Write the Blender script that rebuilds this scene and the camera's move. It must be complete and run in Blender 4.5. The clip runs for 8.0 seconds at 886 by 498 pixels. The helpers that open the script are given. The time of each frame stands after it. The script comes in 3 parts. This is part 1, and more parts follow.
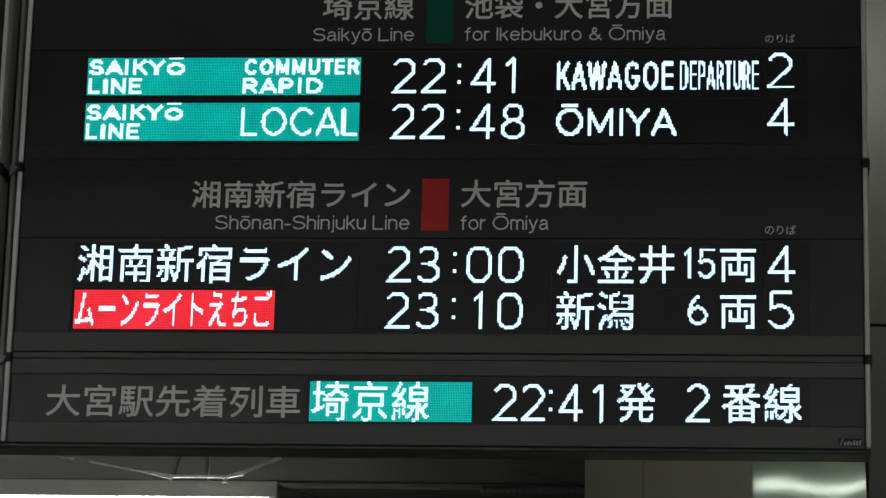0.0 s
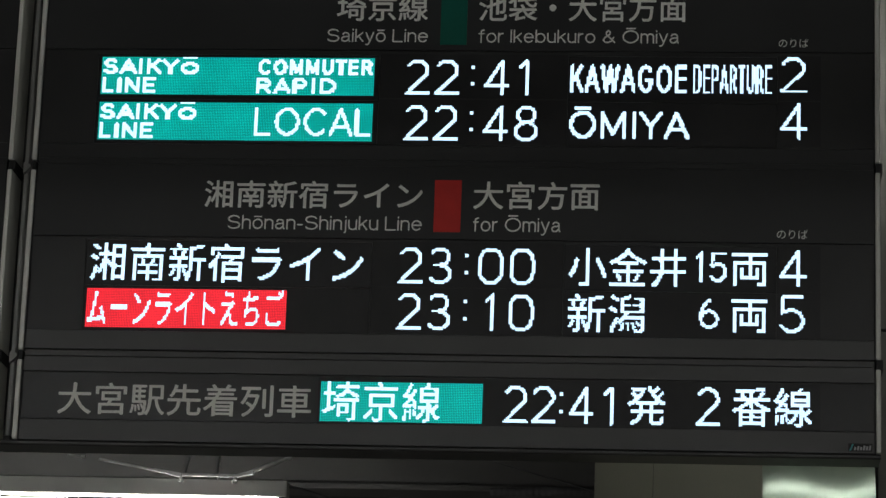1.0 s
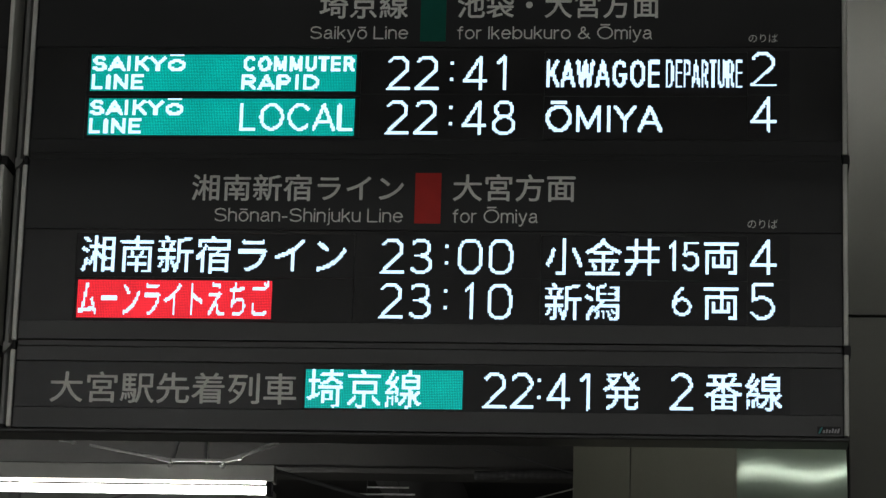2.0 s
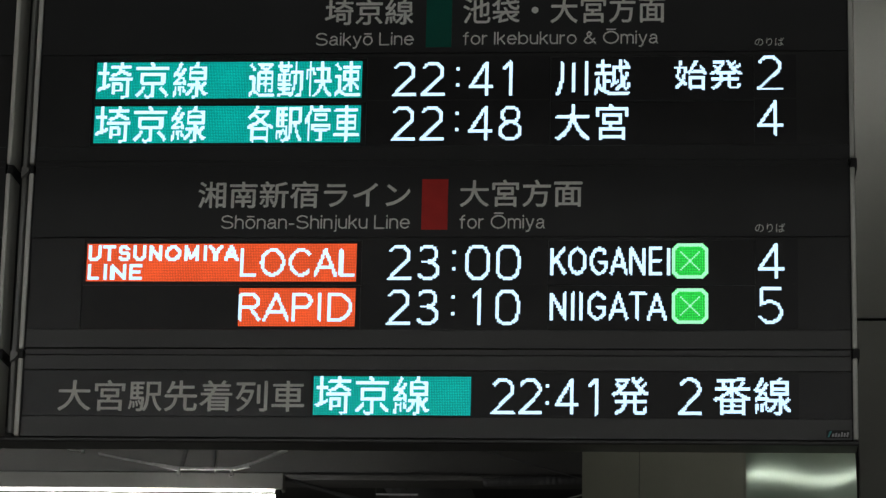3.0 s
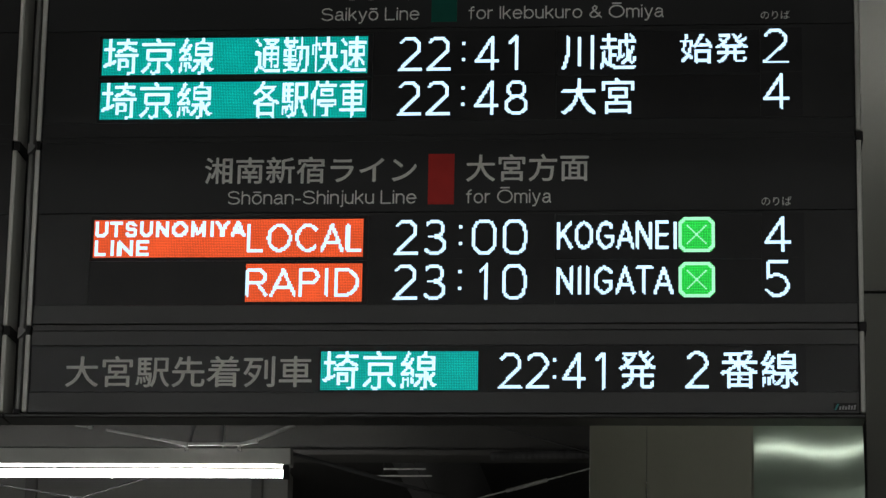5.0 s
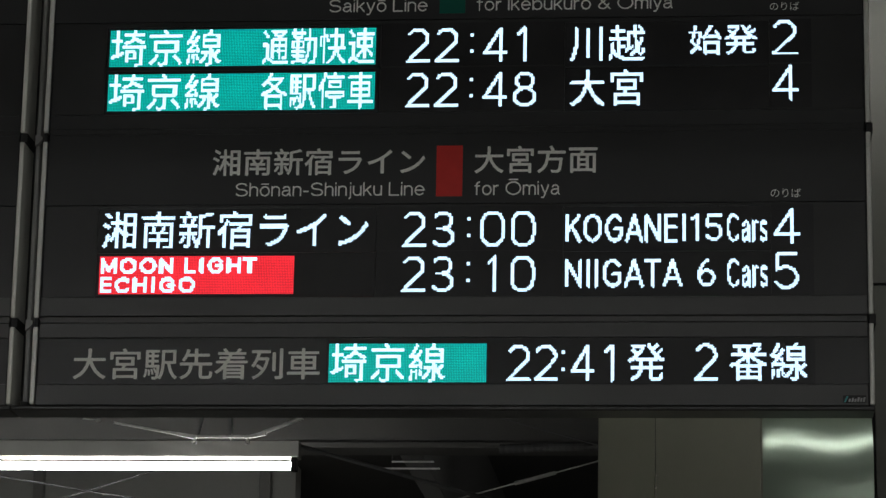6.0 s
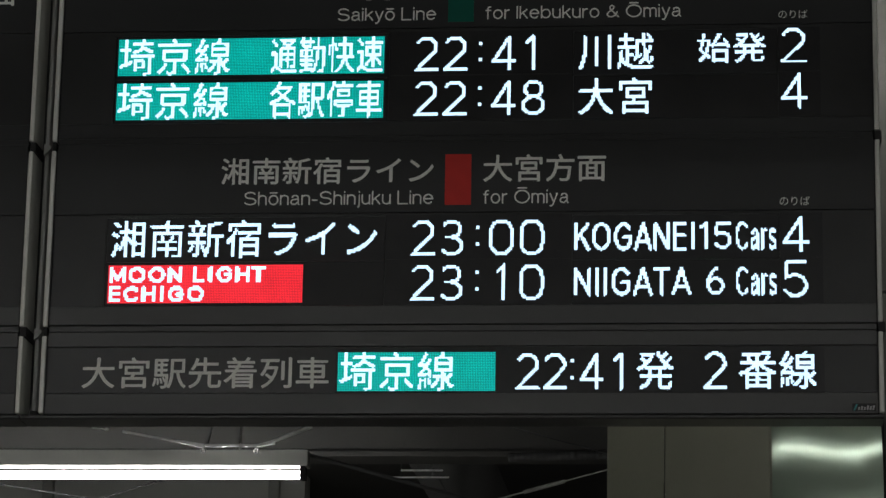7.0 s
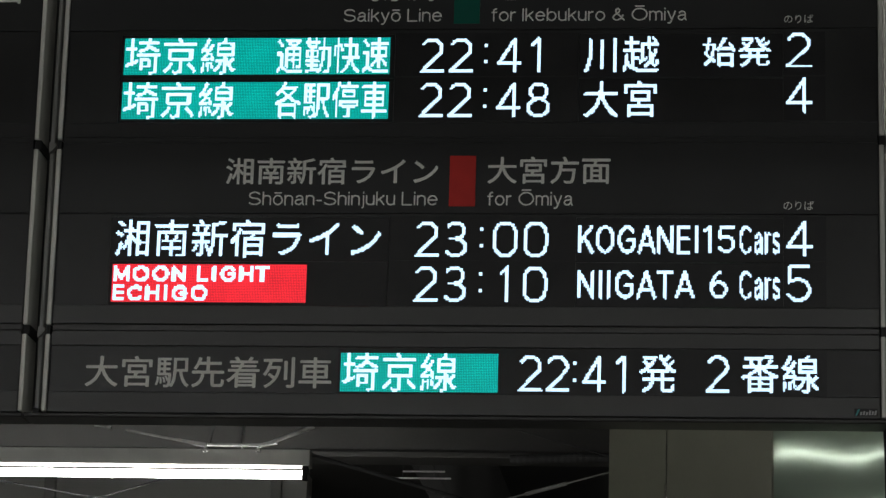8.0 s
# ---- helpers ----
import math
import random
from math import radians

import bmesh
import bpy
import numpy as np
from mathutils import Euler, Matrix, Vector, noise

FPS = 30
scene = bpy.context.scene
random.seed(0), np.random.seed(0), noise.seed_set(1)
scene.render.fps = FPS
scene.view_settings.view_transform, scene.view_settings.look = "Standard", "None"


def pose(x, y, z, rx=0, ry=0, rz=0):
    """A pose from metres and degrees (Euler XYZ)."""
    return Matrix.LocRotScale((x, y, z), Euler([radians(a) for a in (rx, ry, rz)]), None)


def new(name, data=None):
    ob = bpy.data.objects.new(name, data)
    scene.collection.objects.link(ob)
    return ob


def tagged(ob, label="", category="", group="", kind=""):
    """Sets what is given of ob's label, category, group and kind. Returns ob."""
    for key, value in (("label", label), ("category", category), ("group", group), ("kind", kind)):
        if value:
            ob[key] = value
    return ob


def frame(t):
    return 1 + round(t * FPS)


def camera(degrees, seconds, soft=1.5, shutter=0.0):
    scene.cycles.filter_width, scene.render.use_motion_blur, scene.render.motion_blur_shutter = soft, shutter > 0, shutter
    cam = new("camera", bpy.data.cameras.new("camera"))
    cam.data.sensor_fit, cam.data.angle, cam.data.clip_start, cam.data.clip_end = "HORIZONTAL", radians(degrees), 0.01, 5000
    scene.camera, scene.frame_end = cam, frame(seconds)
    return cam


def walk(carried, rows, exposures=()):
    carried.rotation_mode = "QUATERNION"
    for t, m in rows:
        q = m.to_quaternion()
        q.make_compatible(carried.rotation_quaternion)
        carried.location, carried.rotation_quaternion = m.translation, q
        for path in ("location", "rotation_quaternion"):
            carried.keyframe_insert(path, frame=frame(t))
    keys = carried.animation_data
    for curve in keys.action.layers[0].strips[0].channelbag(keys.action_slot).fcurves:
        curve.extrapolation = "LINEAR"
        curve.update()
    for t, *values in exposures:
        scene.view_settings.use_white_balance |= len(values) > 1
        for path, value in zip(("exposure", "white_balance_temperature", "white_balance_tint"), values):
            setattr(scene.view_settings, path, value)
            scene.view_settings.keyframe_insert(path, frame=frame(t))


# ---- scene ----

# ---------------------------------------------------------------- camera
EYE = (0.70, -7.43, 1.60)
cam = camera(17.0, 8.0, soft=1.4)
# seconds, yaw, pitch, roll, metres nearer to the board
PATH = [
    (0.0, 5.069, 14.909, 1.450, 0.214),
    (0.2, 5.210, 14.769, 1.577, 0.206),
    (0.5, 5.494, 14.744, 1.667, 0.208),
    (0.7, 5.247, 14.865, 1.901, 0.204),
    (1.0, 5.303, 14.912, 2.018, 0.205),
    (1.2, 5.342, 14.944, 1.910, 0.205),
    (1.3, 5.348, 14.858, 1.992, 0.201),
    (1.4, 5.336, 14.734, 1.935, 0.110),
    (1.5, 5.284, 14.648, 1.971, 0.016),
    (1.7, 4.981, 14.612, 1.707, -0.015),
    (2.8, 5.301, 14.569, 1.398, -0.005),
    (3.0, 5.193, 14.725, 1.296, -0.003),
    (3.2, 5.520, 14.726, 1.196, -0.006),
    (3.5, 5.799, 14.812, 1.386, -0.007),
    (3.7, 5.621, 14.825, 1.484, -0.009),
    (4.0, 5.544, 14.853, 1.536, -0.014),
    (4.2, 5.579, 14.883, 1.502, -0.010),
    (4.5, 5.540, 14.836, 1.235, -0.008),
    (4.7, 5.380, 14.540, 1.158, -0.009),
    (5.8, 5.321, 14.032, 0.941, 0.008),
    (6.0, 5.472, 14.087, 1.088, 0.011),
    (6.2, 5.536, 14.067, 1.044, 0.013),
    (6.5, 5.399, 14.165, 1.102, 0.012),
    (6.7, 5.451, 14.261, 1.020, 0.012),
    (7.0, 5.648, 14.251, 1.050, 0.014),
    (7.2, 5.679, 14.224, 1.100, 0.013),
    (7.5, 5.599, 14.340, 1.324, 0.014),
    (7.7, 5.654, 14.419, 1.452, 0.013),
    (8.0, 5.729, 14.273, 1.587, 0.007),
]


def stand(d):
    """Where the eye is when it stands d metres nearer: a little further left and higher."""
    k = min(1.0, max(0.0, d / 0.2))
    return EYE[0] - 0.037 * k, EYE[1] + d, EYE[2] + 0.037 * k


walk(cam, [(t, pose(*stand(d), 90 + p, 0, y) @ pose(0, 0, 0, 0, 0, r)) for t, y, p, r, d in PATH],
     exposures=[(0.0, 0.0), (1.7, 0.0), (2.8, -0.12), (4.7, -0.12), (5.8, 0.0), (8.0, 0.0)])

# ---------------------------------------------------------------- light
world = bpy.data.worlds.new("night")
world.use_nodes = True
world.node_tree.nodes["Background"].inputs[0].default_value = (0.02, 0.022, 0.025, 1)
world.node_tree.nodes["Background"].inputs[1].default_value = 0.2
scene.world = world
TUBE_POWER = 31.0


# ---------------------------------------------------------------- materials
def shader(name):
    m = bpy.data.materials.new(name)
    m.use_nodes = True
    nt = m.node_tree
    return m, nt, nt.nodes["Principled BSDF"]


def surface(name, colour, rough=0.5, metal=0.0, vary=0.25, scale=6.0, grain=300.0, bump=0.05, stretch=(1, 1, 1), spec=0.5):
    """Painted or metal surface: blotches and fine grain in colour and gloss, slight relief."""
    m, nt, bsdf = shader(name)
    n, link = nt.nodes, nt.links
    tex = n.new("ShaderNodeTexCoord")
    mp = n.new("ShaderNodeMapping")
    mp.inputs["Scale"].default_value = stretch
    link.new(tex.outputs["Object"], mp.inputs[0])
    big, fine = n.new("ShaderNodeTexNoise"), n.new("ShaderNodeTexNoise")
    big.inputs["Scale"].default_value, big.inputs["Detail"].default_value = scale, 5
    fine.inputs["Scale"].default_value, fine.inputs["Detail"].default_value = grain, 2
    for t in (big, fine):
        link.new(mp.outputs[0], t.inputs[0])
    ramp = n.new("ShaderNodeMapRange")
    ramp.inputs["From Min"].default_value, ramp.inputs["From Max"].default_value = 0.3, 0.7
    ramp.inputs["To Min"].default_value, ramp.inputs["To Max"].default_value = 1 - vary, 1 + vary
    link.new(big.outputs[0], ramp.inputs[0])
    f2 = n.new("ShaderNodeMapRange")
    f2.inputs["To Min"].default_value, f2.inputs["To Max"].default_value = 1 - vary * 0.5, 1 + vary * 0.5
    link.new(fine.outputs[0], f2.inputs[0])
    mul = n.new("ShaderNodeMath")
    mul.operation = "MULTIPLY"
    link.new(ramp.outputs[0], mul.inputs[0])
    link.new(f2.outputs[0], mul.inputs[1])
    vm = n.new("ShaderNodeVectorMath")
    vm.operation = "SCALE"
    vm.inputs[0].default_value = colour
    link.new(mul.outputs[0], vm.inputs["Scale"])
    link.new(vm.outputs[0], bsdf.inputs["Base Color"])
    rr = n.new("ShaderNodeMapRange")
    rr.inputs["To Min"].default_value, rr.inputs["To Max"].default_value = max(0.02, rough - 0.12), min(1, rough + 0.12)
    link.new(big.outputs[0], rr.inputs[0])
    link.new(rr.outputs[0], bsdf.inputs["Roughness"])
    bsdf.inputs["Metallic"].default_value = metal
    bsdf.inputs["Specular IOR Level"].default_value = spec
    bp = n.new("ShaderNodeBump")
    bp.inputs["Strength"].default_value, bp.inputs["Distance"].default_value = bump, 0.002
    link.new(fine.outputs[0], bp.inputs["Height"])
    link.new(bp.outputs[0], bsdf.inputs["Normal"])
    return m


PITCH = 0.00425          # spacing of the diodes


def diodes(name, colour, strength, gap=0.6, unlit=(0.012, 0.012, 0.013)):
    """Lit diodes: a fine lattice of glowing dots with darker joints, with uneven brightness from dot to dot."""
    m, nt, bsdf = shader(name)
    n, link = nt.nodes, nt.links
    bsdf.inputs["Base Color"].default_value = (*unlit, 1)
    bsdf.inputs["Roughness"].default_value = 0.4
    bsdf.inputs["Specular IOR Level"].default_value = 0.15
    tex = n.new("ShaderNodeTexCoord")
    sep = n.new("ShaderNodeSeparateXYZ")
    link.new(tex.outputs["Object"], sep.inputs[0])
    waves = []
    for axis in ("X", "Z"):
        a = n.new("ShaderNodeMath")
        a.operation = "MULTIPLY"
        a.inputs[1].default_value = 2 * math.pi / PITCH
        link.new(sep.outputs[axis], a.inputs[0])
        c = n.new("ShaderNodeMath")
        c.operation = "COSINE"
        link.new(a.outputs[0], c.inputs[0])
        r = n.new("ShaderNodeMapRange")
        r.inputs["From Min"].default_value, r.inputs["From Max"].default_value = -1, 0.3
        r.inputs["To Min"].default_value, r.inputs["To Max"].default_value = 1, gap
        link.new(c.outputs[0], r.inputs[0])
        waves.append(r)
    mul = n.new("ShaderNodeMath")
    mul.operation = "MULTIPLY"
    link.new(waves[0].outputs[0], mul.inputs[0])
    link.new(waves[1].outputs[0], mul.inputs[1])
    cell = n.new("ShaderNodeTexNoise")
    cell.inputs["Scale"].default_value = 9.0
    cell.inputs["Detail"].default_value = 6
    link.new(tex.outputs["Object"], cell.inputs[0])
    v = n.new("ShaderNodeMapRange")
    v.inputs["From Min"].default_value, v.inputs["From Max"].default_value = 0.3, 0.7
    v.inputs["To Min"].default_value, v.inputs["To Max"].default_value = 0.86 * strength, 1.14 * strength
    link.new(cell.outputs[0], v.inputs[0])
    m2 = n.new("ShaderNodeMath")
    m2.operation = "MULTIPLY"
    link.new(mul.outputs[0], m2.inputs[0])
    link.new(v.outputs[0], m2.inputs[1])
    bsdf.inputs["Emission Color"].default_value = (*colour, 1)
    link.new(m2.outputs[0], bsdf.inputs["Emission Strength"])
    return m


def glow(name, colour, strength):
    m, nt, bsdf = shader(name)
    bsdf.inputs["Base Color"].default_value = (0.8, 0.8, 0.8, 1)
    bsdf.inputs["Emission Color"].default_value = (*colour, 1)
    bsdf.inputs["Emission Strength"].default_value = strength
    return m


FASCIA = surface("satin_black_panel", (0.0220, 0.0226, 0.0230), 0.42, vary=0.15, scale=3, grain=700, spec=0.3)
FRAME = surface("charcoal_frame_paint", (0.050, 0.050, 0.049), 0.45, vary=0.15, scale=4, grain=600)
WINDOW = surface("black_display_window", (0.0255, 0.0257, 0.0262), 0.35, vary=0.2, scale=4, grain=1500, spec=0.3)
LED_BLACK = surface("unlit_diode_black", (0.0190, 0.0188, 0.0196), 0.4, vary=0.2, scale=8, grain=1500, spec=0.25)
LIP = surface("black_lip_paint", (0.013, 0.013, 0.013), 0.38, vary=0.2, scale=7, stretch=(0.3, 1, 1))
GASKET = surface("black_rubber", (0.006, 0.006, 0.006), 0.7)
ALLOY = surface("anodised_aluminium", (0.60, 0.60, 0.555), 0.45, 0.15, vary=0.2, scale=5, grain=500, stretch=(1, 1, 0.08))
POST = surface("grey_steel_post", (0.22, 0.22, 0.21), 0.5, 0.3, vary=0.25, scale=6, stretch=(1, 1, 0.2))
CASE = surface("black_case", (0.03, 0.03, 0.03), 0.5)
PRINT = surface("white_print", (0.84, 0.84, 0.79), 0.6, vary=0.08, scale=20)
PRINT_GREEN = surface("green_print", (0.0, 0.10, 0.07), 0.5, vary=0.1, scale=12, spec=0.2)
PRINT_RED = surface("red_print", (0.58, 0.034, 0.028), 0.5, vary=0.1, scale=12, spec=0.2)
PRINT_GREY = surface("grey_print", (0.30, 0.30, 0.31), 0.6)
WHITE_LED = diodes("white_diodes", (0.62, 0.885, 1.13), 1.7, 0.85)
TEAL_LED = diodes("teal_diodes", (0.0, 0.44, 0.385), 2.05, 0.42)
RED_LED = diodes("red_diodes", (1.0, 0.028, 0.045), 1.7, 0.55)
ORANGE_LED = diodes("orange_diodes", (1.0, 0.115, 0.03), 1.6, 0.55)
LIME_LED = diodes("green_diodes", (0.03, 0.82, 0.09), 2.2, 0.38)
PALE_LED = diodes("pale_green_diodes", (0.40, 1.0, 0.60), 1.6, 0.75)
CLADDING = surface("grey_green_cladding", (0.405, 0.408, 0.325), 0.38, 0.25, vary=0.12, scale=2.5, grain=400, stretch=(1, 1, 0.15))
# Cladding darkened against the lamp by the pillar: shade put into the colour.
CLADDING_DARK = surface("shaded_olive_cladding", (0.074, 0.074, 0.062), 0.5, 0.1, vary=0.15, scale=2.5, grain=400, stretch=(1, 1, 0.15))
STEEL = surface("brushed_steel", (0.41, 0.50, 0.405), 0.32, 0.7, vary=0.08, scale=3, grain=500, stretch=(0.1, 1, 1))
POLISHED = surface("polished_glint_steel", (0.85, 0.83, 0.74), 0.2, 0.9, vary=0.1)
# Dim light put into the colour: darkened far ceilings, bay walls and north wall.
CONCRETE = surface("dimmed_ceiling", (0.049, 0.048, 0.045), 0.8, vary=0.18, scale=1.2, grain=60, bump=0.3)
# Unseen ceiling, paled to throw more light into the steel panel's reflection.
HALL_CEILING = surface("hall_ceiling_reflector", (0.24, 0.24, 0.225), 0.8, vary=0.15, scale=1.2, grain=60, bump=0.3)
BEAM = surface("beam_paint", (0.072, 0.070, 0.065), 0.65, vary=0.2, scale=2, grain=80)
WALL = surface("wall_paint", (0.42, 0.42, 0.39), 0.7, vary=0.12, scale=1.0, grain=80)
PILASTER = surface("pilaster_paint", (0.27, 0.27, 0.25), 0.7, vary=0.12, scale=1.0, grain=80)
FLOOR = surface("floor_tile", (0.46, 0.45, 0.42), 0.35, vary=0.15, scale=1.5, grain=60)
LAMP_BODY = surface("white_enamel", (0.78, 0.78, 0.73), 0.2, vary=0.06)
ZINC = surface("galvanised_steel", (0.62, 0.62, 0.60), 0.4, 0.3, vary=0.2, scale=30)
DARK_STEEL = surface("dark_steel", (0.10, 0.10, 0.10), 0.5, 0.3, vary=0.3)
TUBE = glow("fluorescent_tube", (0.99, 0.985, 0.965), TUBE_POWER)


# ---------------------------------------------------------------- building helpers
def part(name, bm, material, parent=None, label="", at=None):
    """Links a bmesh as one mesh object under a thing or under a part."""
    me = bpy.data.meshes.new(name)
    bm.normal_update()
    bm.to_mesh(me)
    bm.free()
    me.materials.append(material)
    ob = new(name, me)
    if parent:
        ob.parent = parent
    if at is not None:
        ob.matrix_basis = at
    if label:
        tagged(ob, label)
    return ob


def box(x0, x1, y0, y1, z0, z1, bevel=0.0, bm=None):
    bm = bm or bmesh.new()
    vs = bmesh.ops.create_cube(bm, size=1)["verts"]
    for v in vs:
        v.co = Vector(((x0 + x1) / 2 + v.co.x * (x1 - x0), (y0 + y1) / 2 + v.co.y * (y1 - y0), (z0 + z1) / 2 + v.co.z * (z1 - z0)))
    if bevel:
        es = list({e for v in vs for e in v.link_edges})
        bmesh.ops.bevel(bm, geom=es, offset=bevel, segments=2, affect="EDGES", profile=0.5)
    return bm


def rod(a, b, r, bm=None, sides=10):
    bm = bm or bmesh.new()
    a, b = Vector(a), Vector(b)
    q = (b - a).to_track_quat("Z", "Y").to_matrix().to_4x4()
    m = Matrix.Translation((a + b) / 2) @ q
    bmesh.ops.create_cone(bm, cap_ends=True, segments=sides, radius1=r, radius2=r, depth=(b - a).length, matrix=m)
    return bm


def holed(x0, x1, z0, z1, y0, y1, holes):
    """A sheet with rectangular openings through it."""
    xs = sorted({x0, x1, *(h[0] for h in holes), *(h[1] for h in holes)})
    zs = sorted({z0, z1, *(h[2] for h in holes), *(h[3] for h in holes)})
    bm = bmesh.new()
    for a, b in zip(xs, xs[1:]):
        for c, d in zip(zs, zs[1:]):
            mx, mz = (a + b) / 2, (c + d) / 2
            if not any(h[0] < mx < h[1] and h[2] < mz < h[3] for h in holes):
                box(a, b, y0, y1, c, d, bm=bm)
    bmesh.ops.remove_doubles(bm, verts=bm.verts, dist=1e-5)
    inner = [f for f in bm.faces if all(len(e.link_faces) > 2 for e in f.edges) and abs(f.normal.y) < 0.5]
    bmesh.ops.delete(bm, geom=inner, context="FACES_ONLY")
    return bm


# ---------------------------------------------------------------- lettering
GLYPHS = {}


def glyph(body):
    """Triangles of a string in the built-in font, as an array (n, 3, 2)."""
    if body not in GLYPHS:
        cu = bpy.data.curves.new("lettering", "FONT")
        cu.body, cu.fill_mode, cu.resolution_u = body, "FRONT", 4
        ob = new("lettering", cu)
        bpy.context.view_layer.update()
        me = ob.to_mesh()
        me.calc_loop_triangles()
        co = np.array([v.co[:2] for v in me.vertices])
        tri = np.array([t.vertices[:] for t in me.loop_triangles])
        GLYPHS[body] = co[tri] if len(tri) else np.zeros((0, 3, 2))
        ob.to_mesh_clear()
        bpy.data.objects.remove(ob)
        bpy.data.curves.remove(cu)
    return GLYPHS[body]


def letters(body):
    """Each letter of a line with its triangles where it stands in the line."""
    out = []
    for i, ch in enumerate(body):
        if ch != " ":
            tri = glyph(ch)
            shift = glyph(body[:i + 1])[..., 0].max() - tri[..., 0].max()
            out.append((ch, tri + np.array([shift, 0])))
    return out


def fitted(lines, x0, x1, z0, z1):
    """The letters stretched to fill the rectangle."""
    every = np.concatenate([t for _, t in lines]).reshape(-1, 2)
    lo, hi = every.min(0), every.max(0)
    size = np.maximum(hi - lo, 1e-6)
    return [(ch, (t - lo) / size * np.array([x1 - x0, z1 - z0]) + np.array([x0, z0])) for ch, t in lines]


def dots(tri, wide, high, sub=4, cover=0.5):
    """Which diodes of a wide x high field a letter covers (coordinates in diodes, rows up)."""
    n = np.zeros((high * sub, wide * sub), bool)
    for a, b, c in tri:
        lo = np.floor(np.minimum(np.minimum(a, b), c) * sub).astype(int)
        hi = np.ceil(np.maximum(np.maximum(a, b), c) * sub).astype(int)
        x0, y0 = max(lo[0], 0), max(lo[1], 0)
        x1, y1 = min(hi[0], wide * sub), min(hi[1], high * sub)
        if x1 <= x0 or y1 <= y0:
            continue
        gx, gy = np.meshgrid((np.arange(x0, x1) + 0.5) / sub, (np.arange(y0, y1) + 0.5) / sub)
        s = [(q[0] - p[0]) * (gy - p[1]) - (q[1] - p[1]) * (gx - p[0]) for p, q in ((a, b), (b, c), (c, a))]
        n[y0:y1, x0:x1] |= ((s[0] >= 0) & (s[1] >= 0) & (s[2] >= 0)) | ((s[0] <= 0) & (s[1] <= 0) & (s[2] <= 0))
    return n.reshape(high, sub, wide, sub).mean((1, 3)) >= cover


def clusters(on):
    """The separate groups of touching diodes, each an array of (row, column)."""
    left = {(int(r), int(c)) for r, c in zip(*np.nonzero(on))}
    found = []
    while left:
        todo, group = [left.pop()], []
        while todo:
            r, c = todo.pop()
            group.append((r, c))
            for near in [(r + a, c + b) for a in (-1, 0, 1) for b in (-1, 0, 1)]:
                if near in left:
                    left.remove(near)
                    todo.append(near)
        found.append(np.array(sorted(group)))
    return sorted(found, key=lambda g: tuple(g[0]))


def lit(on, proud=0.0008, step=PITCH, sunk=0.0014):
    """Lit diodes as one raised sheet with side walls, in diode coordinates times the pitch; it faces -y.
    Groups that stand apart hang together by a narrow carrier strip sunk into the module."""
    bm = bmesh.new()
    high, wide = on.shape
    held = {}

    def corner(c, r, back):
        key = (c, r, back)
        if key not in held:
            held[key] = bm.verts.new((c * step, sunk if back else -proud, r * step))
        return held[key]

    def free(r, c):
        return not (0 <= r < high and 0 <= c < wide and on[r, c])

    for r, c in zip(*np.nonzero(on)):
        r, c = int(r), int(c)
        bm.faces.new([corner(c + a, r + b, False) for a, b in ((0, 0), (1, 0), (1, 1), (0, 1))])
        for dr, dc, p, q in ((-1, 0, (0, 0), (1, 0)), (0, 1, (1, 0), (1, 1)), (1, 0, (1, 1), (0, 1)), (0, -1, (0, 1), (0, 0))):
            if free(r + dr, c + dc):
                bm.faces.new([corner(c + p[0], r + p[1], True), corner(c + q[0], r + q[1], True),
                              corner(c + q[0], r + q[1], False), corner(c + p[0], r + p[1], False)])
    groups = clusters(on)
    joined, strip = groups[0] if groups else None, set()
    for g in groups[1:]:
        far = np.abs(joined[:, None] - g[None]).sum(2)
        i, j = np.unravel_index(far.argmin(), far.shape)
        (r, c), (r1, c1) = (int(v) for v in joined[i]), (int(v) for v in g[j])
        strip.add((r, c))
        while (r, c) != (r1, c1):
            if c != c1:
                c += 1 if c1 > c else -1
            else:
                r += 1 if r1 > r else -1
            strip.add((r, c))
        joined = np.concatenate([joined, g])
    for r, c in sorted(strip):
        bm.faces.new([corner(c + a, r + b, True) for a, b in ((0, 0), (1, 0), (1, 1), (0, 1))])
    return bm


def arc(x, y, rx, ry, a, b, n=14):
    """Points along part of an ellipse, angles in degrees."""
    return [(x + rx * math.cos(radians(a + (b - a) * i / n)), y + ry * math.sin(radians(a + (b - a) * i / n))) for i in range(n + 1)]


def digit_strokes(ch):
    """Pen strokes of a diode numeral in a cell 15 wide and 23 high."""
    return {
        "0": [arc(7.5, 15.5, 6.4, 6.4, 0, 180) + arc(7.5, 7.5, 6.4, 6.4, 180, 360) + [(13.9, 15.5)]],
        "1": [[(5.6, 18.6), (9.4, 22.0), (9.4, 1.0)]],
        "2": [arc(7.3, 15.9, 6.0, 6.0, 150, -25) + [(1.2, 1.2), (14.0, 1.2)]],
        "3": [arc(7.0, 16.9, 5.3, 5.0, 150, -90), [(3.6, 11.9), (7.2, 11.9)], arc(7.0, 6.5, 6.2, 5.4, 90, -150)],
        "4": [[(10.6, 21.6), (1.2, 6.4), (14.2, 6.4)], [(10.7, 21.6), (10.7, 1.0)]],
        "5": [[(12.6, 21.8), (2.6, 21.8), (2.0, 12.6)], arc(7.0, 7.6, 6.2, 6.4, 125, -150)],
        "6": [arc(7.5, 7.2, 6.0, 6.2, 0, 360), arc(10.5, 8.5, 9.0, 13.4, 180, 105)],
        "8": [arc(7.5, 16.9, 5.2, 5.0, 0, 360), arc(7.5, 6.6, 6.3, 5.6, 0, 360)],
    }[ch]


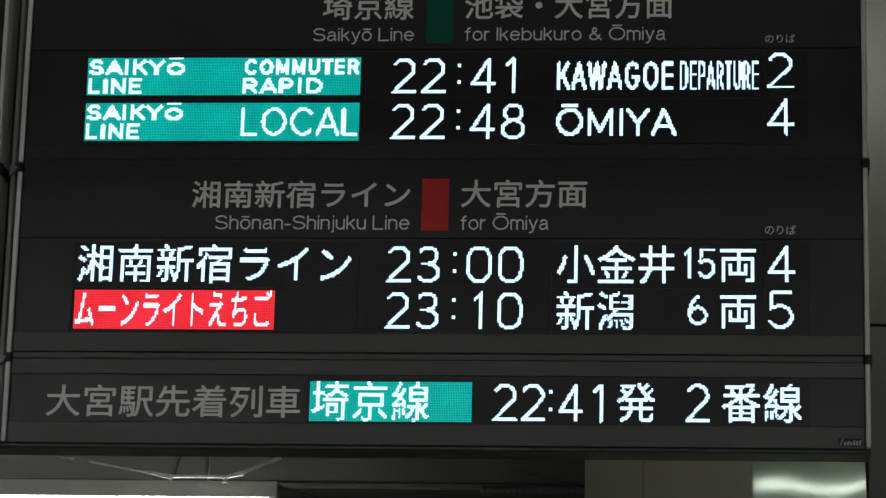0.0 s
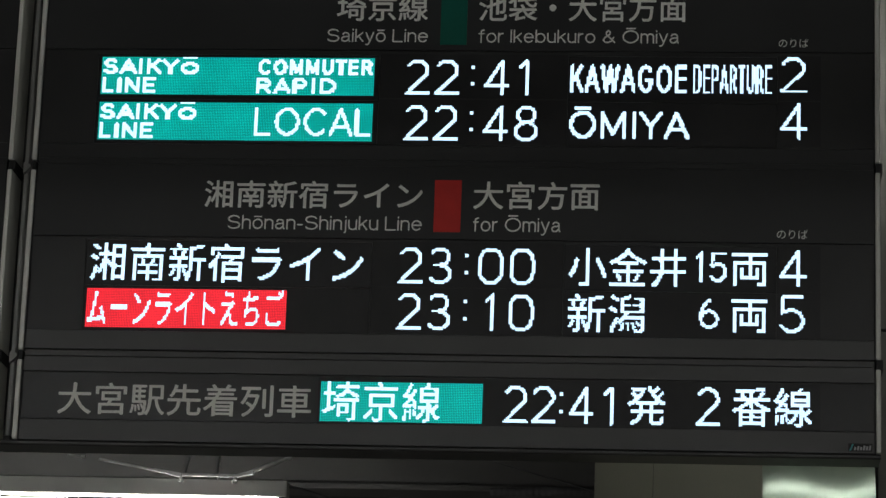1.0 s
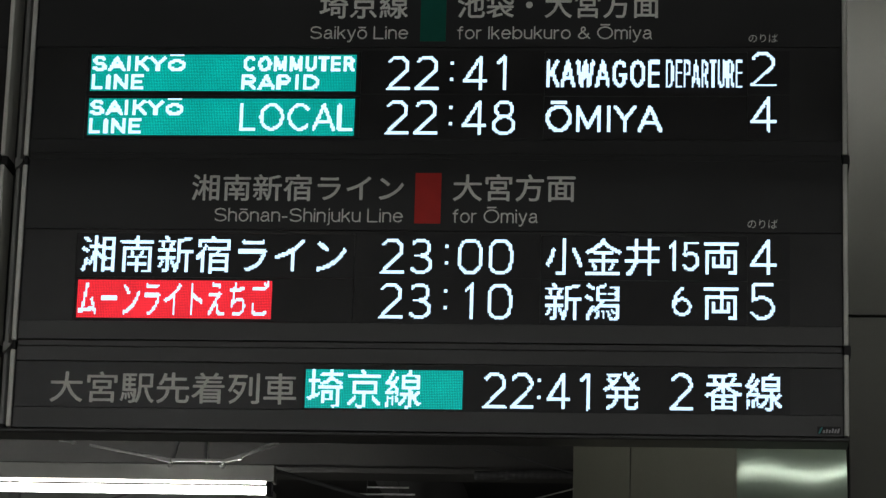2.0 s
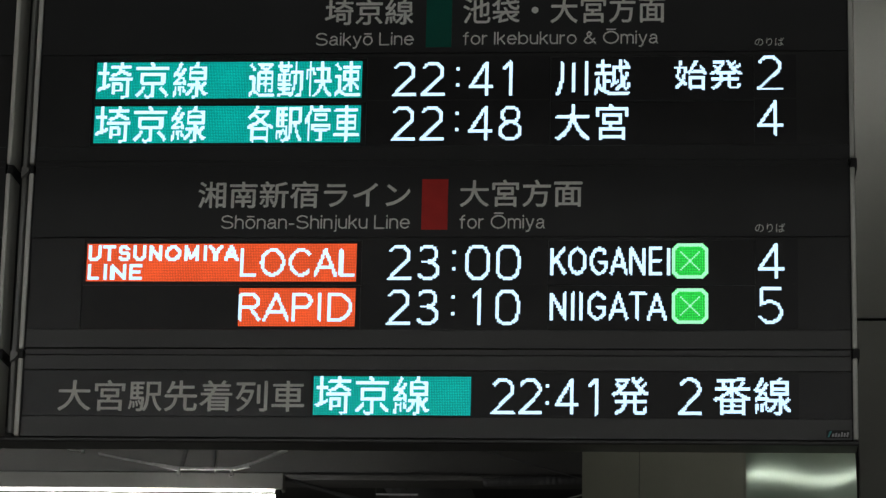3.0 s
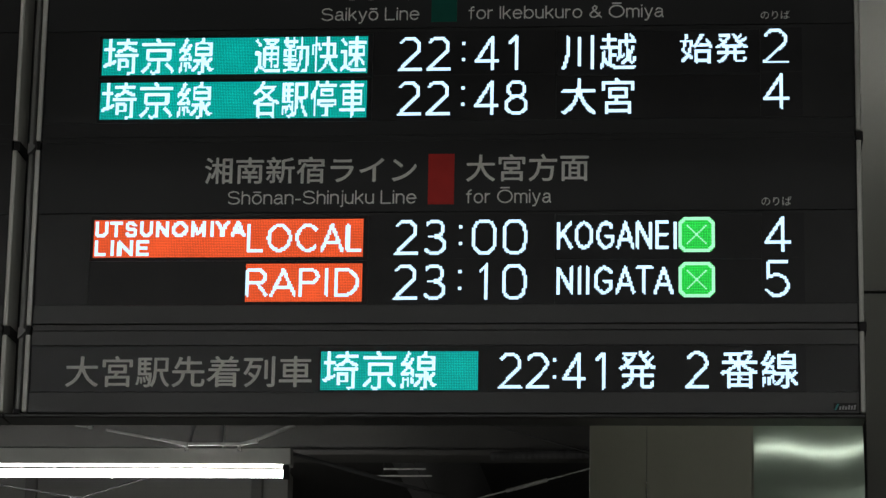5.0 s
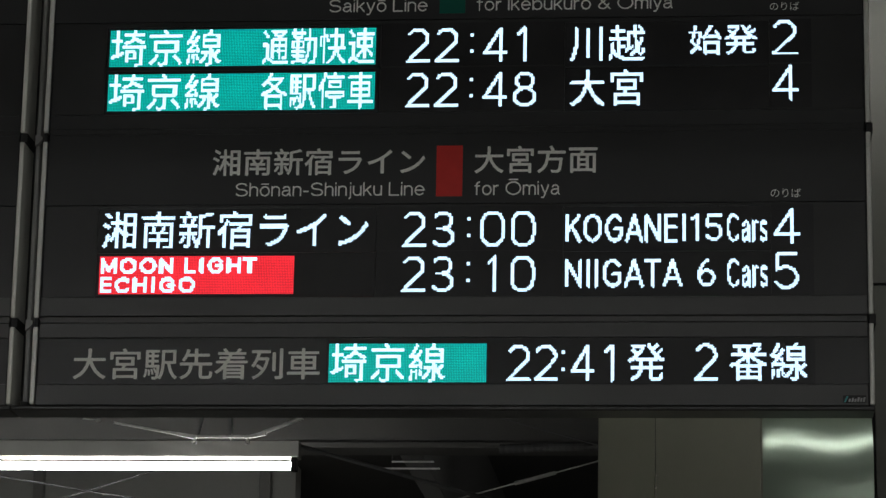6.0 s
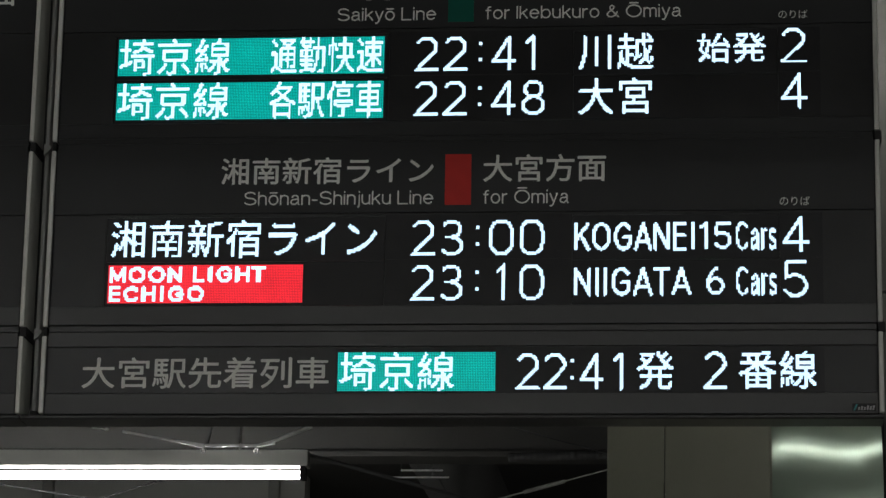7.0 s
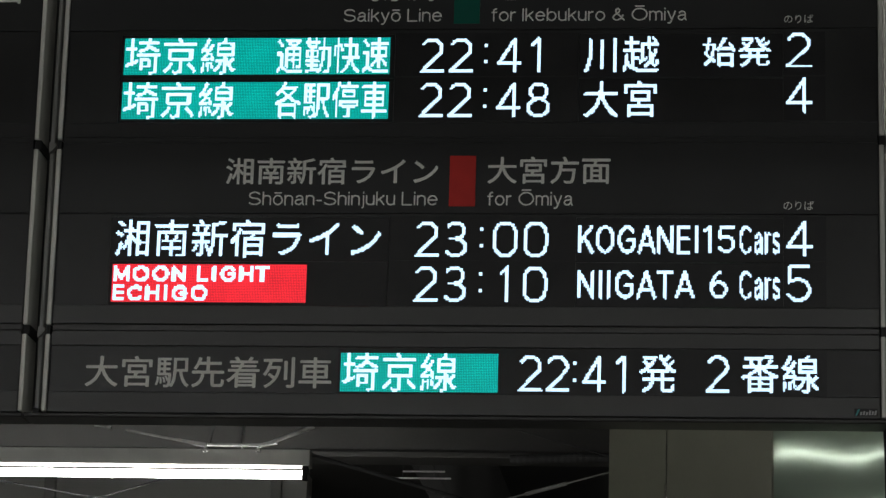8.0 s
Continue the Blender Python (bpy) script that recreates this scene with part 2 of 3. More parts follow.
def letter_strokes(ch):
    """Width and pen strokes of a plain sans-serif letter; capitals are 1 high, small letters 0.73."""
    ring = arc(0.27, 0.365, 0.27, 0.365, 0, 360, 22)
    hump = arc(0.225, 0.49, 0.225, 0.24, 180, 0)
    pee = [(0, 0), (0, 1), (0.38, 1)] + arc(0.38, 0.735, 0.28, 0.265, 90, -90) + [(0, 0.47)]
    big_o = arc(0.47, 0.5, 0.47, 0.5, 0, 360, 26)
    return {
        "A": (0.88, [[(0, 0), (0.44, 1), (0.88, 0)], [(0.15, 0.31), (0.73, 0.31)]]),
        "C": (0.84, [arc(0.46, 0.5, 0.46, 0.5, 42, 318, 22)]),
        "D": (0.80, [[(0, 0), (0, 1), (0.34, 1)] + arc(0.34, 0.5, 0.46, 0.5, 90, -90) + [(0, 0)]]),
        "E": (0.62, [[(0.62, 1), (0, 1), (0, 0), (0.62, 0)], [(0, 0.53), (0.56, 0.53)]]),
        "G": (0.88, [arc(0.46, 0.5, 0.46, 0.5, 42, 322, 22) + [(0.86, 0.47), (0.5, 0.47)]]),
        "H": (0.74, [[(0, 0), (0, 1)], [(0.74, 0), (0.74, 1)], [(0, 0.53), (0.74, 0.53)]]),
        "I": (0.0, [[(0, 0), (0, 1)]]),
        "K": (0.74, [[(0, 0), (0, 1)], [(0.70, 1), (0, 0.36)], [(0.26, 0.6), (0.74, 0)]]),
        "L": (0.56, [[(0, 1), (0, 0), (0.56, 0)]]),
        "M": (0.90, [[(0, 0), (0, 1), (0.45, 0.12), (0.90, 1), (0.90, 0)]]),
        "N": (0.74, [[(0, 0), (0, 1), (0.74, 0), (0.74, 1)]]),
        "O": (0.94, [big_o]),
        "\u014c": (0.94, [big_o, [(0.2, 1.2), (0.74, 1.2)]]),
        "P": (0.66, [pee]),
        "R": (0.70, [pee, [(0.36, 0.47), (0.70, 0)]]),
        "S": (0.70, [arc(0.35, 0.755, 0.32, 0.245, 25, 270) + arc(0.35, 0.255, 0.35, 0.255, 90, -155)]),
        "T": (0.74, [[(0, 1), (0.74, 1)], [(0.37, 1), (0.37, 0)]]),
        "U": (0.72, [[(0, 1), (0, 0.36)] + arc(0.36, 0.36, 0.36, 0.36, 180, 360) + [(0.72, 1)]]),
        "W": (1.16, [[(0, 1), (0.29, 0), (0.58, 1), (0.87, 0), (1.16, 1)]]),
        "Y": (0.82, [[(0, 1), (0.41, 0.45), (0.41, 0)], [(0.82, 1), (0.41, 0.45)]]),
        "a": (0.50, [arc(0.25, 0.53, 0.19, 0.2, 165, 0) + [(0.44, 0.1), (0.50, 0.0)], [(0.44, 0.43), (0.22, 0.40)] + arc(0.2, 0.2, 0.2, 0.2, 90, 290) + [(0.44, 0.2)]]),
        "b": (0.54, [[(0, 1), (0, 0)], ring]),
        "e": (0.54, [[(0, 0.385)] + arc(0.27, 0.365, 0.27, 0.365, 3, 318, 22), [(0, 0.385), (0.53, 0.385)]]),
        "f": (0.30, [[(0.12, 0), (0.12, 0.84)] + arc(0.28, 0.84, 0.16, 0.16, 180, 90, 6), [(0, 0.70), (0.28, 0.70)]]),
        "h": (0.45, [[(0, 1), (0, 0)], hump + [(0.45, 0)]]),
        "i": (0.0, [[(0, 0), (0, 0.72)], [(0, 0.96), (0, 1.0)]]),
        "j": (0.08, [[(0.08, 0.72), (0.08, -0.14)] + arc(-0.04, -0.14, 0.12, 0.12, 0, -70, 5), [(0.08, 0.96), (0.08, 1.0)]]),
        "k": (0.44, [[(0, 1), (0, 0)], [(0.41, 0.73), (0, 0.29)], [(0.16, 0.45), (0.44, 0)]]),
        "m": (0.76, [[(0, 0.73), (0, 0)], arc(0.19, 0.52, 0.19, 0.21, 180, 0) + [(0.38, 0)], arc(0.57, 0.52, 0.19, 0.21, 180, 0) + [(0.76, 0)]]),
        "n": (0.45, [[(0, 0.73), (0, 0)], hump + [(0.45, 0)]]),
        "o": (0.54, [ring]),
        "\u014d": (0.54, [ring, [(0.07, 0.95), (0.47, 0.95)]]),
        "r": (0.26, [[(0, 0.73), (0, 0)], arc(0.26, 0.46, 0.26, 0.26, 180, 92)]),
        "s": (0.42, [arc(0.21, 0.55, 0.19, 0.18, 30, 270) + arc(0.21, 0.185, 0.21, 0.185, 90, -155)]),
        "u": (0.45, [[(0, 0.73), (0, 0.24)] + arc(0.225, 0.24, 0.225, 0.24, 180, 360) + [(0.45, 0.73)], [(0.45, 0.3), (0.45, 0)]]),
        "y": (0.46, [[(0, 0.73), (0.24, 0.02)], [(0.46, 0.73), (0.20, -0.13), (0.12, -0.26), (0.01, -0.26)]]),
        "&": (0.74, [[(0.74, 0), (0.22, 0.68), (0.20, 0.86), (0.33, 1), (0.46, 0.88), (0.42, 0.70), (0.12, 0.42), (0.02, 0.22),
                      (0.12, 0.04), (0.32, 0), (0.52, 0.12), (0.66, 0.42)]]),
        "-": (0.28, [[(0, 0.34), (0.28, 0.34)]]),
    }[ch]


def penned(pts_lines, gx, gy, pen):
    """Which cells of a grid lie within a pen's reach of the strokes."""
    on = np.zeros(gx.shape, bool)
    for pts in pts_lines:
        for p, q in zip(pts, pts[1:]):
            d = np.subtract(q, p)
            k = np.clip(((gx - p[0]) * d[0] + (gy - p[1]) * d[1]) / max(d @ d, 1e-9), 0, 1)
            on |= np.hypot(gx - p[0] - k * d[0], gy - p[1] - k * d[1]) < pen
    return on


def set_word(body, x0, x1, z0, z1, pen, gap, blank):
    """Strokes of each letter of a word, spread over x0 to x1 with a clear gap between letters; capitals stand from z0 to z1."""
    glyphs = [letter_strokes(ch) if ch != " " else None for ch in body]
    room = []          # clear space after each letter: less beside slanted or open letters, more between upright stems
    for ch, after in zip(body, body[1:] + " "):
        if ch == " " or after == " ":
            room.append(blank if ch == " " else gap)
        elif not (ch.isupper() and after.isupper()):
            room.append(gap)
        else:
            room.append(gap * (1.9 if "I" in ch + after else 1.25, 0.75, 0.3)[(ch in "ATYWK") + (after in "ATYW")])
    clear = sum(room[:-1]) + 2 * pen * (sum(g is not None for g in glyphs) - 1)
    kx = (x1 - x0 - 2 * pen - clear) / max(1e-6, sum(g[0] for g in glyphs if g))
    kz = z1 - z0 - 2 * pen
    at, placed = x0 + pen, []
    for g, space in zip(glyphs, room):
        if g is None:
            at += space
            continue
        placed.append([[(at + x * kx, z0 + pen + z * kz) for x, z in line] for line in g[1]])
        at += g[0] * kx + 2 * pen + space
    return placed


def led_word(body, c0, c1, r0, r1, parent, fr, pen=1.1):
    """A lit word in plain capitals, each letter a part of its own."""
    for lines in set_word(body, c0, c1, r0, r1, pen, 0.14 * (c1 - c0) / len(body), 5.0):
        xs = [x for line in lines for x, _ in line]
        a, b = int(min(xs) - pen) - 1, int(max(xs) + pen) + 2
        gx, gy = np.meshgrid(np.arange(a, b) + 0.5, np.arange(ROWS_HIGH + 1) + 0.5)
        part("character", lit(penned(lines, gx, gy, pen)), WHITE_LED, parent, at=fr @ pose(a * PITCH, -0.0006, 0))


def digit(ch, c0, c1, r0, r1, parent, fr, pen=1.0):
    """A lit numeral of even pen width in columns c0 to c1 and rows r0 to r1."""
    a = int(math.floor(c0)) - 1
    wide = int(math.ceil(c1)) + 2 - a
    gx, gy = np.meshgrid(np.arange(wide) + 0.5, np.arange(ROWS_HIGH + 4) + 0.5)
    lines = [[(c0 - a + x * (c1 - c0) / 15, r0 + y * (r1 - r0) / 23) for x, y in line] for line in digit_strokes(ch)]
    part("character", lit(penned(lines, gx, gy, pen)), WHITE_LED, parent, at=fr @ pose(a * PITCH, -0.0006, 0))


LED_LEFT = -0.9155       # first diode column
ROWS_HIGH = 24           # diodes per line


def led_line(body, c0, c1, r0, r1, parent, fr, cover=0.36):
    """One lit word in equal cells over columns c0 to c1 and rows r0 to r1 of its line, each letter a part of its own.
    fr: the pose, in the parent's space, of the line's first diode."""
    step, k = (c1 - c0) / len(body), (r1 - r0) / 0.93
    for i, ch in enumerate(body):
        t = glyph(ch)
        t = np.stack([c0 + i * step + t[..., 0] * step * 0.985, r0 + (t[..., 1] + 0.085) * k], -1)
        a = int(max(0, math.floor(t[..., 0].min()) - 1))
        b = int(math.ceil(t[..., 0].max()) + 1)
        on = dots(t - np.array([a, 0]), b - a, ROWS_HIGH + 1, cover=cover)
        part("character", lit(on), WHITE_LED, parent, at=fr @ pose(a * PITCH, -0.0006, 0))


def printed(body, x0, x1, z0, z1, y, parent):
    """Printed lettering on the fascia, each letter a thin raised part."""
    fine = 0.0009
    bold = z1 - z0 > 0.055
    for ch, t in fitted(letters(body), x0, x1, z0, z1):
        flat = t.reshape(-1, 2)
        a, b = flat.min(0) - 3 * fine, flat.max(0) + 3 * fine
        wide, high = (int(v) for v in np.ceil((b - a) / fine))
        on = dots((t - a) / fine, wide, high, sub=3, cover=0.45 if bold else 0.65)
        if bold:
            grown = on.copy()
            for r, c in ((0, 1), (0, -1), (1, 0), (-1, 0)):
                grown |= np.roll(on, (r, c), (0, 1))
            on = grown
        part("printed_character", lit(on, 0.0006, fine), PRINT, parent, at=pose(a[0], y - 0.0002, a[1]))


def printed_word(body, x0, x1, z0, z1, y, parent, pen=0.00195):
    """A printed line in plain sans-serif letters: capitals from z0 to z1, each letter a thin raised part."""
    fine = 0.0008
    for lines in set_word(body, x0, x1, z0, z1, pen, 0.0042, 0.0135):
        xs, zs = [x for line in lines for x, _ in line], [z for line in lines for _, z in line]
        a, b = (min(xs) - 2 * pen, min(zs) - 2 * pen), (max(xs) + 2 * pen, max(zs) + 2 * pen)
        gx, gy = np.meshgrid(np.arange(a[0], b[0], fine) + fine / 2, np.arange(a[1], b[1], fine) + fine / 2)
        part("printed_character", lit(penned(lines, gx, gy, pen), 0.0006, fine), PRINT, parent, at=pose(a[0], y - 0.0002, a[1]))


# ---------------------------------------------------------------- departure board
BASE = 3.0465            # underside of the board
LINE_Z = {1: 3.9765, 2: 3.8535, 3: 3.475, 4: 3.355, 5: 3.1205}   # lower edge of each display line
FACE_Y = 0.004           # display windows lie a little behind the fascia
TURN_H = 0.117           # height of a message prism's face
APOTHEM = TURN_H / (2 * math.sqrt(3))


def col(c):
    return LED_LEFT + c * PITCH


def make_case(name, label, x0, x1, openings, joints, reach=0.0):
    """Housing with its fascia bands, seams, underside lip and side caps, all in three stacked sections."""
    board = tagged(new(name), label, "departure board", "departure boards")
    board.location = ((x0 + x1) / 2, 0, BASE)
    back = Matrix.Translation((-(x0 + x1) / 2, 0, -BASE))

    def piece(nm, bm, mat, lab=""):
        return part(nm, bm, mat, board, lab, at=back)

    piece("housing", box(x0 + 0.0135, x1 - 0.0135, 0.111, 0.235, 3.115, 4.47, 0.004), CASE)
    piece("underside_lip", box(x0 - reach, x1, -0.004, 0.105, 3.0465, 3.0590, 0.004), LIP, "black rounded lower edge")
    a, b = x0 + 0.016, x1 - 0.016
    # Upper strips take FASCIA, not FRAME: the board's dimmer top put into colour.
    bands = (  # z0, z1, front, material, name
        (3.0605, 3.1145, 0.0, FRAME, "lower_frame"), (3.2385, 3.2768, 0.0, FRAME, "upper_frame"),
        (3.2788, 3.2942, 0.003, FRAME, "seam_strip"), (3.2965, 3.3452, 0.0, FRAME, "lower_frame"),
        (3.595, 3.7872, 0.001, FASCIA, "header_panel"), (3.7875, 3.8020, 0.0013, FASCIA, "seam_strip"),
        (3.8023, 3.842, 0.0012, FASCIA, "lower_frame"), (4.100, 4.470, 0.001, FASCIA, "header_panel"))
    for z0, z1, front, mat, nm in bands:
        piece(nm, box(a, b, front, 0.06, z0, z1, 0.0006 if mat is FASCIA else 0.0012), mat)
    for z0, z1 in ((3.116, 3.237), (3.3462, 3.5935), (3.8432, 4.0985)):
        hs = [h for h in openings if z0 < h[2] < z1]
        piece("display_window", holed(a, b, z0, z1, FACE_Y, 0.012, hs), WINDOW, "black glossy display window")
    piece("rear_sheet", box(a, b, 0.108, 0.1105, 3.075, 4.46), GASKET)
    for s, xe in ((1, x0), (-1, x1)):
        p, q = sorted((xe, xe + s * 0.0125))
        u, w = sorted((xe + s * 0.0125, xe + s * 0.016))
        low, high = joints[0] if s > 0 else joints[1]
        for z0, z1 in ((3.0615, low - 0.0125), (low + 0.0125, high - 0.0125), (high + 0.0135, 4.47)):
            piece("side_cap", box(p, q, -0.007, 0.105, z0, z1, 0.003), ALLOY, "pale aluminium side cap")
            piece("side_gasket", box(u, w, -0.001, 0.09, z0, z1), GASKET)
        for zc in (low, high):
            piece("joint_block", box(p + 0.001, q - 0.001 + 0.007 * (s < 0), 0.0, 0.10, zc - 0.013, zc + 0.0135, 0.002), GASKET, "black joint between side caps")
    return board, back


NAME_COLS = (-2.0, 171.0)
DEST_COLS = (286.0, 411.0)
WINDOWS = []
for ln in (1, 2, 3, 4):
    zc = LINE_Z[ln] + 12 * PITCH
    for c0, c1 in (NAME_COLS, DEST_COLS):
        WINDOWS.append((col(c0) - 0.001, col(c1) + 0.001, zc - TURN_H / 2 - 0.0008, zc + TURN_H / 2 + 0.0008))


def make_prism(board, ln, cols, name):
    """A three-sided bar, added in place of switching diodes; it turns on its long axis and its faces carry the lit
    words.
    """
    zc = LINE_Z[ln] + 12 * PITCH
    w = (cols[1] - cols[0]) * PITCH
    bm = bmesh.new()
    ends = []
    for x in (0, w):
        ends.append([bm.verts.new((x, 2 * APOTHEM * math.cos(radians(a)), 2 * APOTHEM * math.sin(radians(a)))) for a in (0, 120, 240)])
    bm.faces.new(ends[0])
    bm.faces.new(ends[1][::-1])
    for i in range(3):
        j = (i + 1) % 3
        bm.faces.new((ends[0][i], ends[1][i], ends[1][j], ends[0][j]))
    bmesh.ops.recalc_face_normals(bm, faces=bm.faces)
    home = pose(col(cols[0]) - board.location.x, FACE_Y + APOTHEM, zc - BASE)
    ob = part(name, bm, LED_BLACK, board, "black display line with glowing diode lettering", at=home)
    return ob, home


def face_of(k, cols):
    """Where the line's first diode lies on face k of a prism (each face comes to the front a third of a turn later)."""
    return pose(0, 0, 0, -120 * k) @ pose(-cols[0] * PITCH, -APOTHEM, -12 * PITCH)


def plate(parent, fr, c0, c1, r0, r1, material, name, corner=0):
    """A field of coloured diodes behind the words, its corners cut off where corner is given."""
    w, h = int(c1 - c0), int(r1 - r0)
    k = corner
    outline = [(k, 0), (w - k, 0), (w, k), (w, h - k), (w - k, h), (k, h), (0, h - k), (0, k)] if k else [(0, 0), (w, 0), (w, h), (0, h)]
    bm = bmesh.new()
    front = [bm.verts.new((x * PITCH, -0.0006, z * PITCH)) for x, z in outline]
    rear = [bm.verts.new((x * PITCH, 0, z * PITCH)) for x, z in outline]
    bm.faces.new(front)
    for a in range(len(outline)):
        b = (a + 1) % len(outline)
        bm.faces.new((rear[a], rear[b], front[b], front[a]))
    part(name, bm, material, parent, at=fr @ pose(c0 * PITCH, -0.0001, r0 * PITCH))


board, back = make_case("departure_board", "black hanging departure board with glowing train lines", -1.0815, 1.0905, WINDOWS,
                        ((3.279, 3.781), (3.2845, 3.792)), 0.0485)
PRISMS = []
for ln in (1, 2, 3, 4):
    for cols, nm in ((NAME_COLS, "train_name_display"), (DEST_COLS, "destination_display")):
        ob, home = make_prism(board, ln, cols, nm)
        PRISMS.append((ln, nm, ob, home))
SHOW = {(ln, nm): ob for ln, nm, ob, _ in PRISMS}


def words(ln, nm, face, items):
    """items: text, first column, last column, lower row, upper row, and equal cells (1) or the pen of a plain word."""
    cols = NAME_COLS if nm == "train_name_display" else DEST_COLS
    for body, c0, c1, r0, r1, style in items:
        if body.isdigit():
            w = (c1 - c0) / len(body)
            for i, ch in enumerate(body):
                digit(ch, c0 + i * w, c0 + i * w + w - 1, r0, r1, SHOW[ln, nm], face_of(face, cols), 0.95)
        elif style == 1:
            led_line(body, c0, c1, r0, r1, SHOW[ln, nm], face_of(face, cols), 0.34)
        else:
            led_word(body, c0, c1, r0, r1, SHOW[ln, nm], face_of(face, cols), style)


N, D = "train_name_display", "destination_display"
for ln in (1, 2):
    for face in (0, 1):
        plate(SHOW[ln, N], face_of(face, NAME_COLS), 0, 168, 0, 24, TEAL_LED, "teal_field")
SAIKYO = [("SAIKY", 1, 47.6, 12.8, 23.0, 1.12), ("o", 49.0, 60, 12.8, 23.4, 1.12), ("-", 50.0, 59.0, 20.2, 28.9, 0.75), ("LINE", 0.6, 34, 0.6, 10.8, 1.15)]
words(1, N, 0, SAIKYO + [("COMMUTER", 96.6, 167, 12.8, 23.0, 1.12), ("RAPID", 96, 145, 0.6, 10.8, 1.12)])
words(2, N, 0, SAIKYO + [("LOCAL", 96, 167.4, 3.2, 21, 1.02)])
words(1, D, 0, [("KAWAGOE", 287, 357.4, 3, 20.6, 1.12), ("DEPARTURE", 361, 408, 3, 20.6, 0.72)])
words(2, D, 0, [("\u014cMIYA", 287, 359, 3, 20.4, 1.12)])
words(1, N, 1, [("埼京線", 0, 72, 0.5, 24, 1), ("通勤快速", 96, 168, 0.5, 24, 1)])
words(2, N, 1, [("埼京線", 0, 72, 0.5, 24, 1), ("各駅停車", 96, 168, 0.5, 24, 1)])
words(1, D, 1, [("川越", 288, 336, 0.5, 24, 1), ("始発", 361.6, 404.8, 4.4, 23.4, 1)])
words(2, D, 1, [("大宮", 288, 336, 0.5, 24, 1)])
for face in (0, 2):
    words(3, N, face, [("湘南新宿ライン", 0, 168, 0.5, 24, 1)])
plate(SHOW[4, N], face_of(0, NAME_COLS), 0, 121, 0, 24, RED_LED, "red_field")
words(4, N, 0, [("ムーンライトえちご", 0, 120, 0.5, 24, 1)])
words(3, D, 0, [("小金井", 288, 360, 0.5, 24, 1), ("15", 360.5, 383.5, 4, 22.5, 0), ("両", 384, 408, 2, 23.5, 1)])
words(4, D, 0, [("新潟", 288, 336, 0.5, 24, 1), ("6", 366, 379, 4, 22.5, 0), ("両", 384, 408, 2, 23.5, 1)])
plate(SHOW[3, N], face_of(1, NAME_COLS), 0, 168, 0, 24, ORANGE_LED, "orange_field")
words(3, N, 1, [("UTSUNOMIYA", 0.6, 95, 12.8, 23, 1.12), ("LINE", 0.6, 35, 0.6, 10.8, 1.15), ("LOCAL", 96, 167.4, 3.2, 21, 1.02)])
plate(SHOW[4, N], face_of(1, NAME_COLS), 96, 168, 0, 24, ORANGE_LED, "orange_field")
words(4, N, 1, [("RAPID", 96.4, 166, 3.2, 21, 1.02)])
for ln, town, last in ((3, "KOGANEI", 360), (4, "NIIGATA", 358)):
    words(ln, D, 1, [(town, 287, last, 4.2, 21.6, 1.02)])
    fr = face_of(1, DEST_COLS)
    plate(SHOW[ln, D], fr, 361, 383, 2, 24, LIME_LED, "green_car_field", 3)
    gx, gz = np.meshgrid(np.abs(np.arange(22) - 10.5), np.abs(np.arange(22) - 10.5))
    edge = np.maximum(np.maximum(gx, gz), (gx + gz) * 0.58)
    ring = (edge > 8.9) & (edge <= 10.6)
    for i in range(5, 17):
        ring[i, i] = ring[i, 21 - i] = True
    part("green_car_mark", lit(ring), PALE_LED, SHOW[ln, D], at=fr @ pose(361 * PITCH, -0.0007, 2 * PITCH))
    words(ln, D, 2, [(town, 287, last, 3.4, 21, 1.02), ("15" if ln == 3 else "6", 360 if ln == 3 else 367, 383.5 if ln == 3 else 379, 4, 21, 0),
                     ("Cars", 384.6, 409.4, 3.4, 21, 0.85)])
plate(SHOW[4, N], face_of(2, NAME_COLS), 0, 121, 0, 24, RED_LED, "red_field")
words(4, N, 2, [("MOON LIGHT", 0.6, 98, 12.8, 23, 1.15), ("ECHIGO", 0.6, 60, 0.6, 10.8, 1.15)])

# unlit black diode modules behind the fixed lettering
for ln in (1, 2, 3, 4, 5):
    z = LINE_Z[ln] - BASE
    for c0, c1 in (((171.6, 285.4), (411.6, 437.0)) if ln < 5 else ((142.5, 437.0),)):
        part("diode_module", box(col(c0) - board.location.x, col(c1) - board.location.x, FACE_Y - 0.0004, FACE_Y + 0.004, z - 0.006, z + 0.1135), LED_BLACK, board)

# fixed diode lettering: clock times, platform numbers, the bottom line
for ln, clock, platform in ((1, "22:41", "2"), (2, "22:48", "4"), (3, "23:00", "4"), (4, "23:10", "5")):
    fr = pose(LED_LEFT - board.location.x, FACE_Y, LINE_Z[ln] - BASE)
    for ch, c in zip(clock, (187.1, 205.0, 226, 235.0, 251.4 if clock[-1] == "1" else 253.6)):
        if ch == ":":
            for r in (6, 16.5):
                on = np.ones((2, 2), bool)
                part("colon_dot", lit(on), WHITE_LED, board, at=fr @ pose(227.0 * PITCH, -0.0012, (r + 1) * PITCH))
        else:
            digit(ch, c, c + 15, 0.6, 23.6, board, fr)
    up = 2.5 if ln in (1, 2) else 1.0
    digit(platform, 412.6, 428.8, 0.8 + up, 23.8 + up, board, fr)
fr = pose(LED_LEFT - board.location.x, FACE_Y, LINE_Z[5] - BASE)
plate(board, fr, 144, 240, 0, 24, TEAL_LED, "teal_field")
led_line("埼京線", 144.5, 216, 0.5, 24, board, fr)
for ch, c in (("2", 252.2), ("2", 268.7), ("4", 290.6), ("1", 306.4)):
    digit(ch, c, c + 14.6, 0.4, 23.4, board, fr)
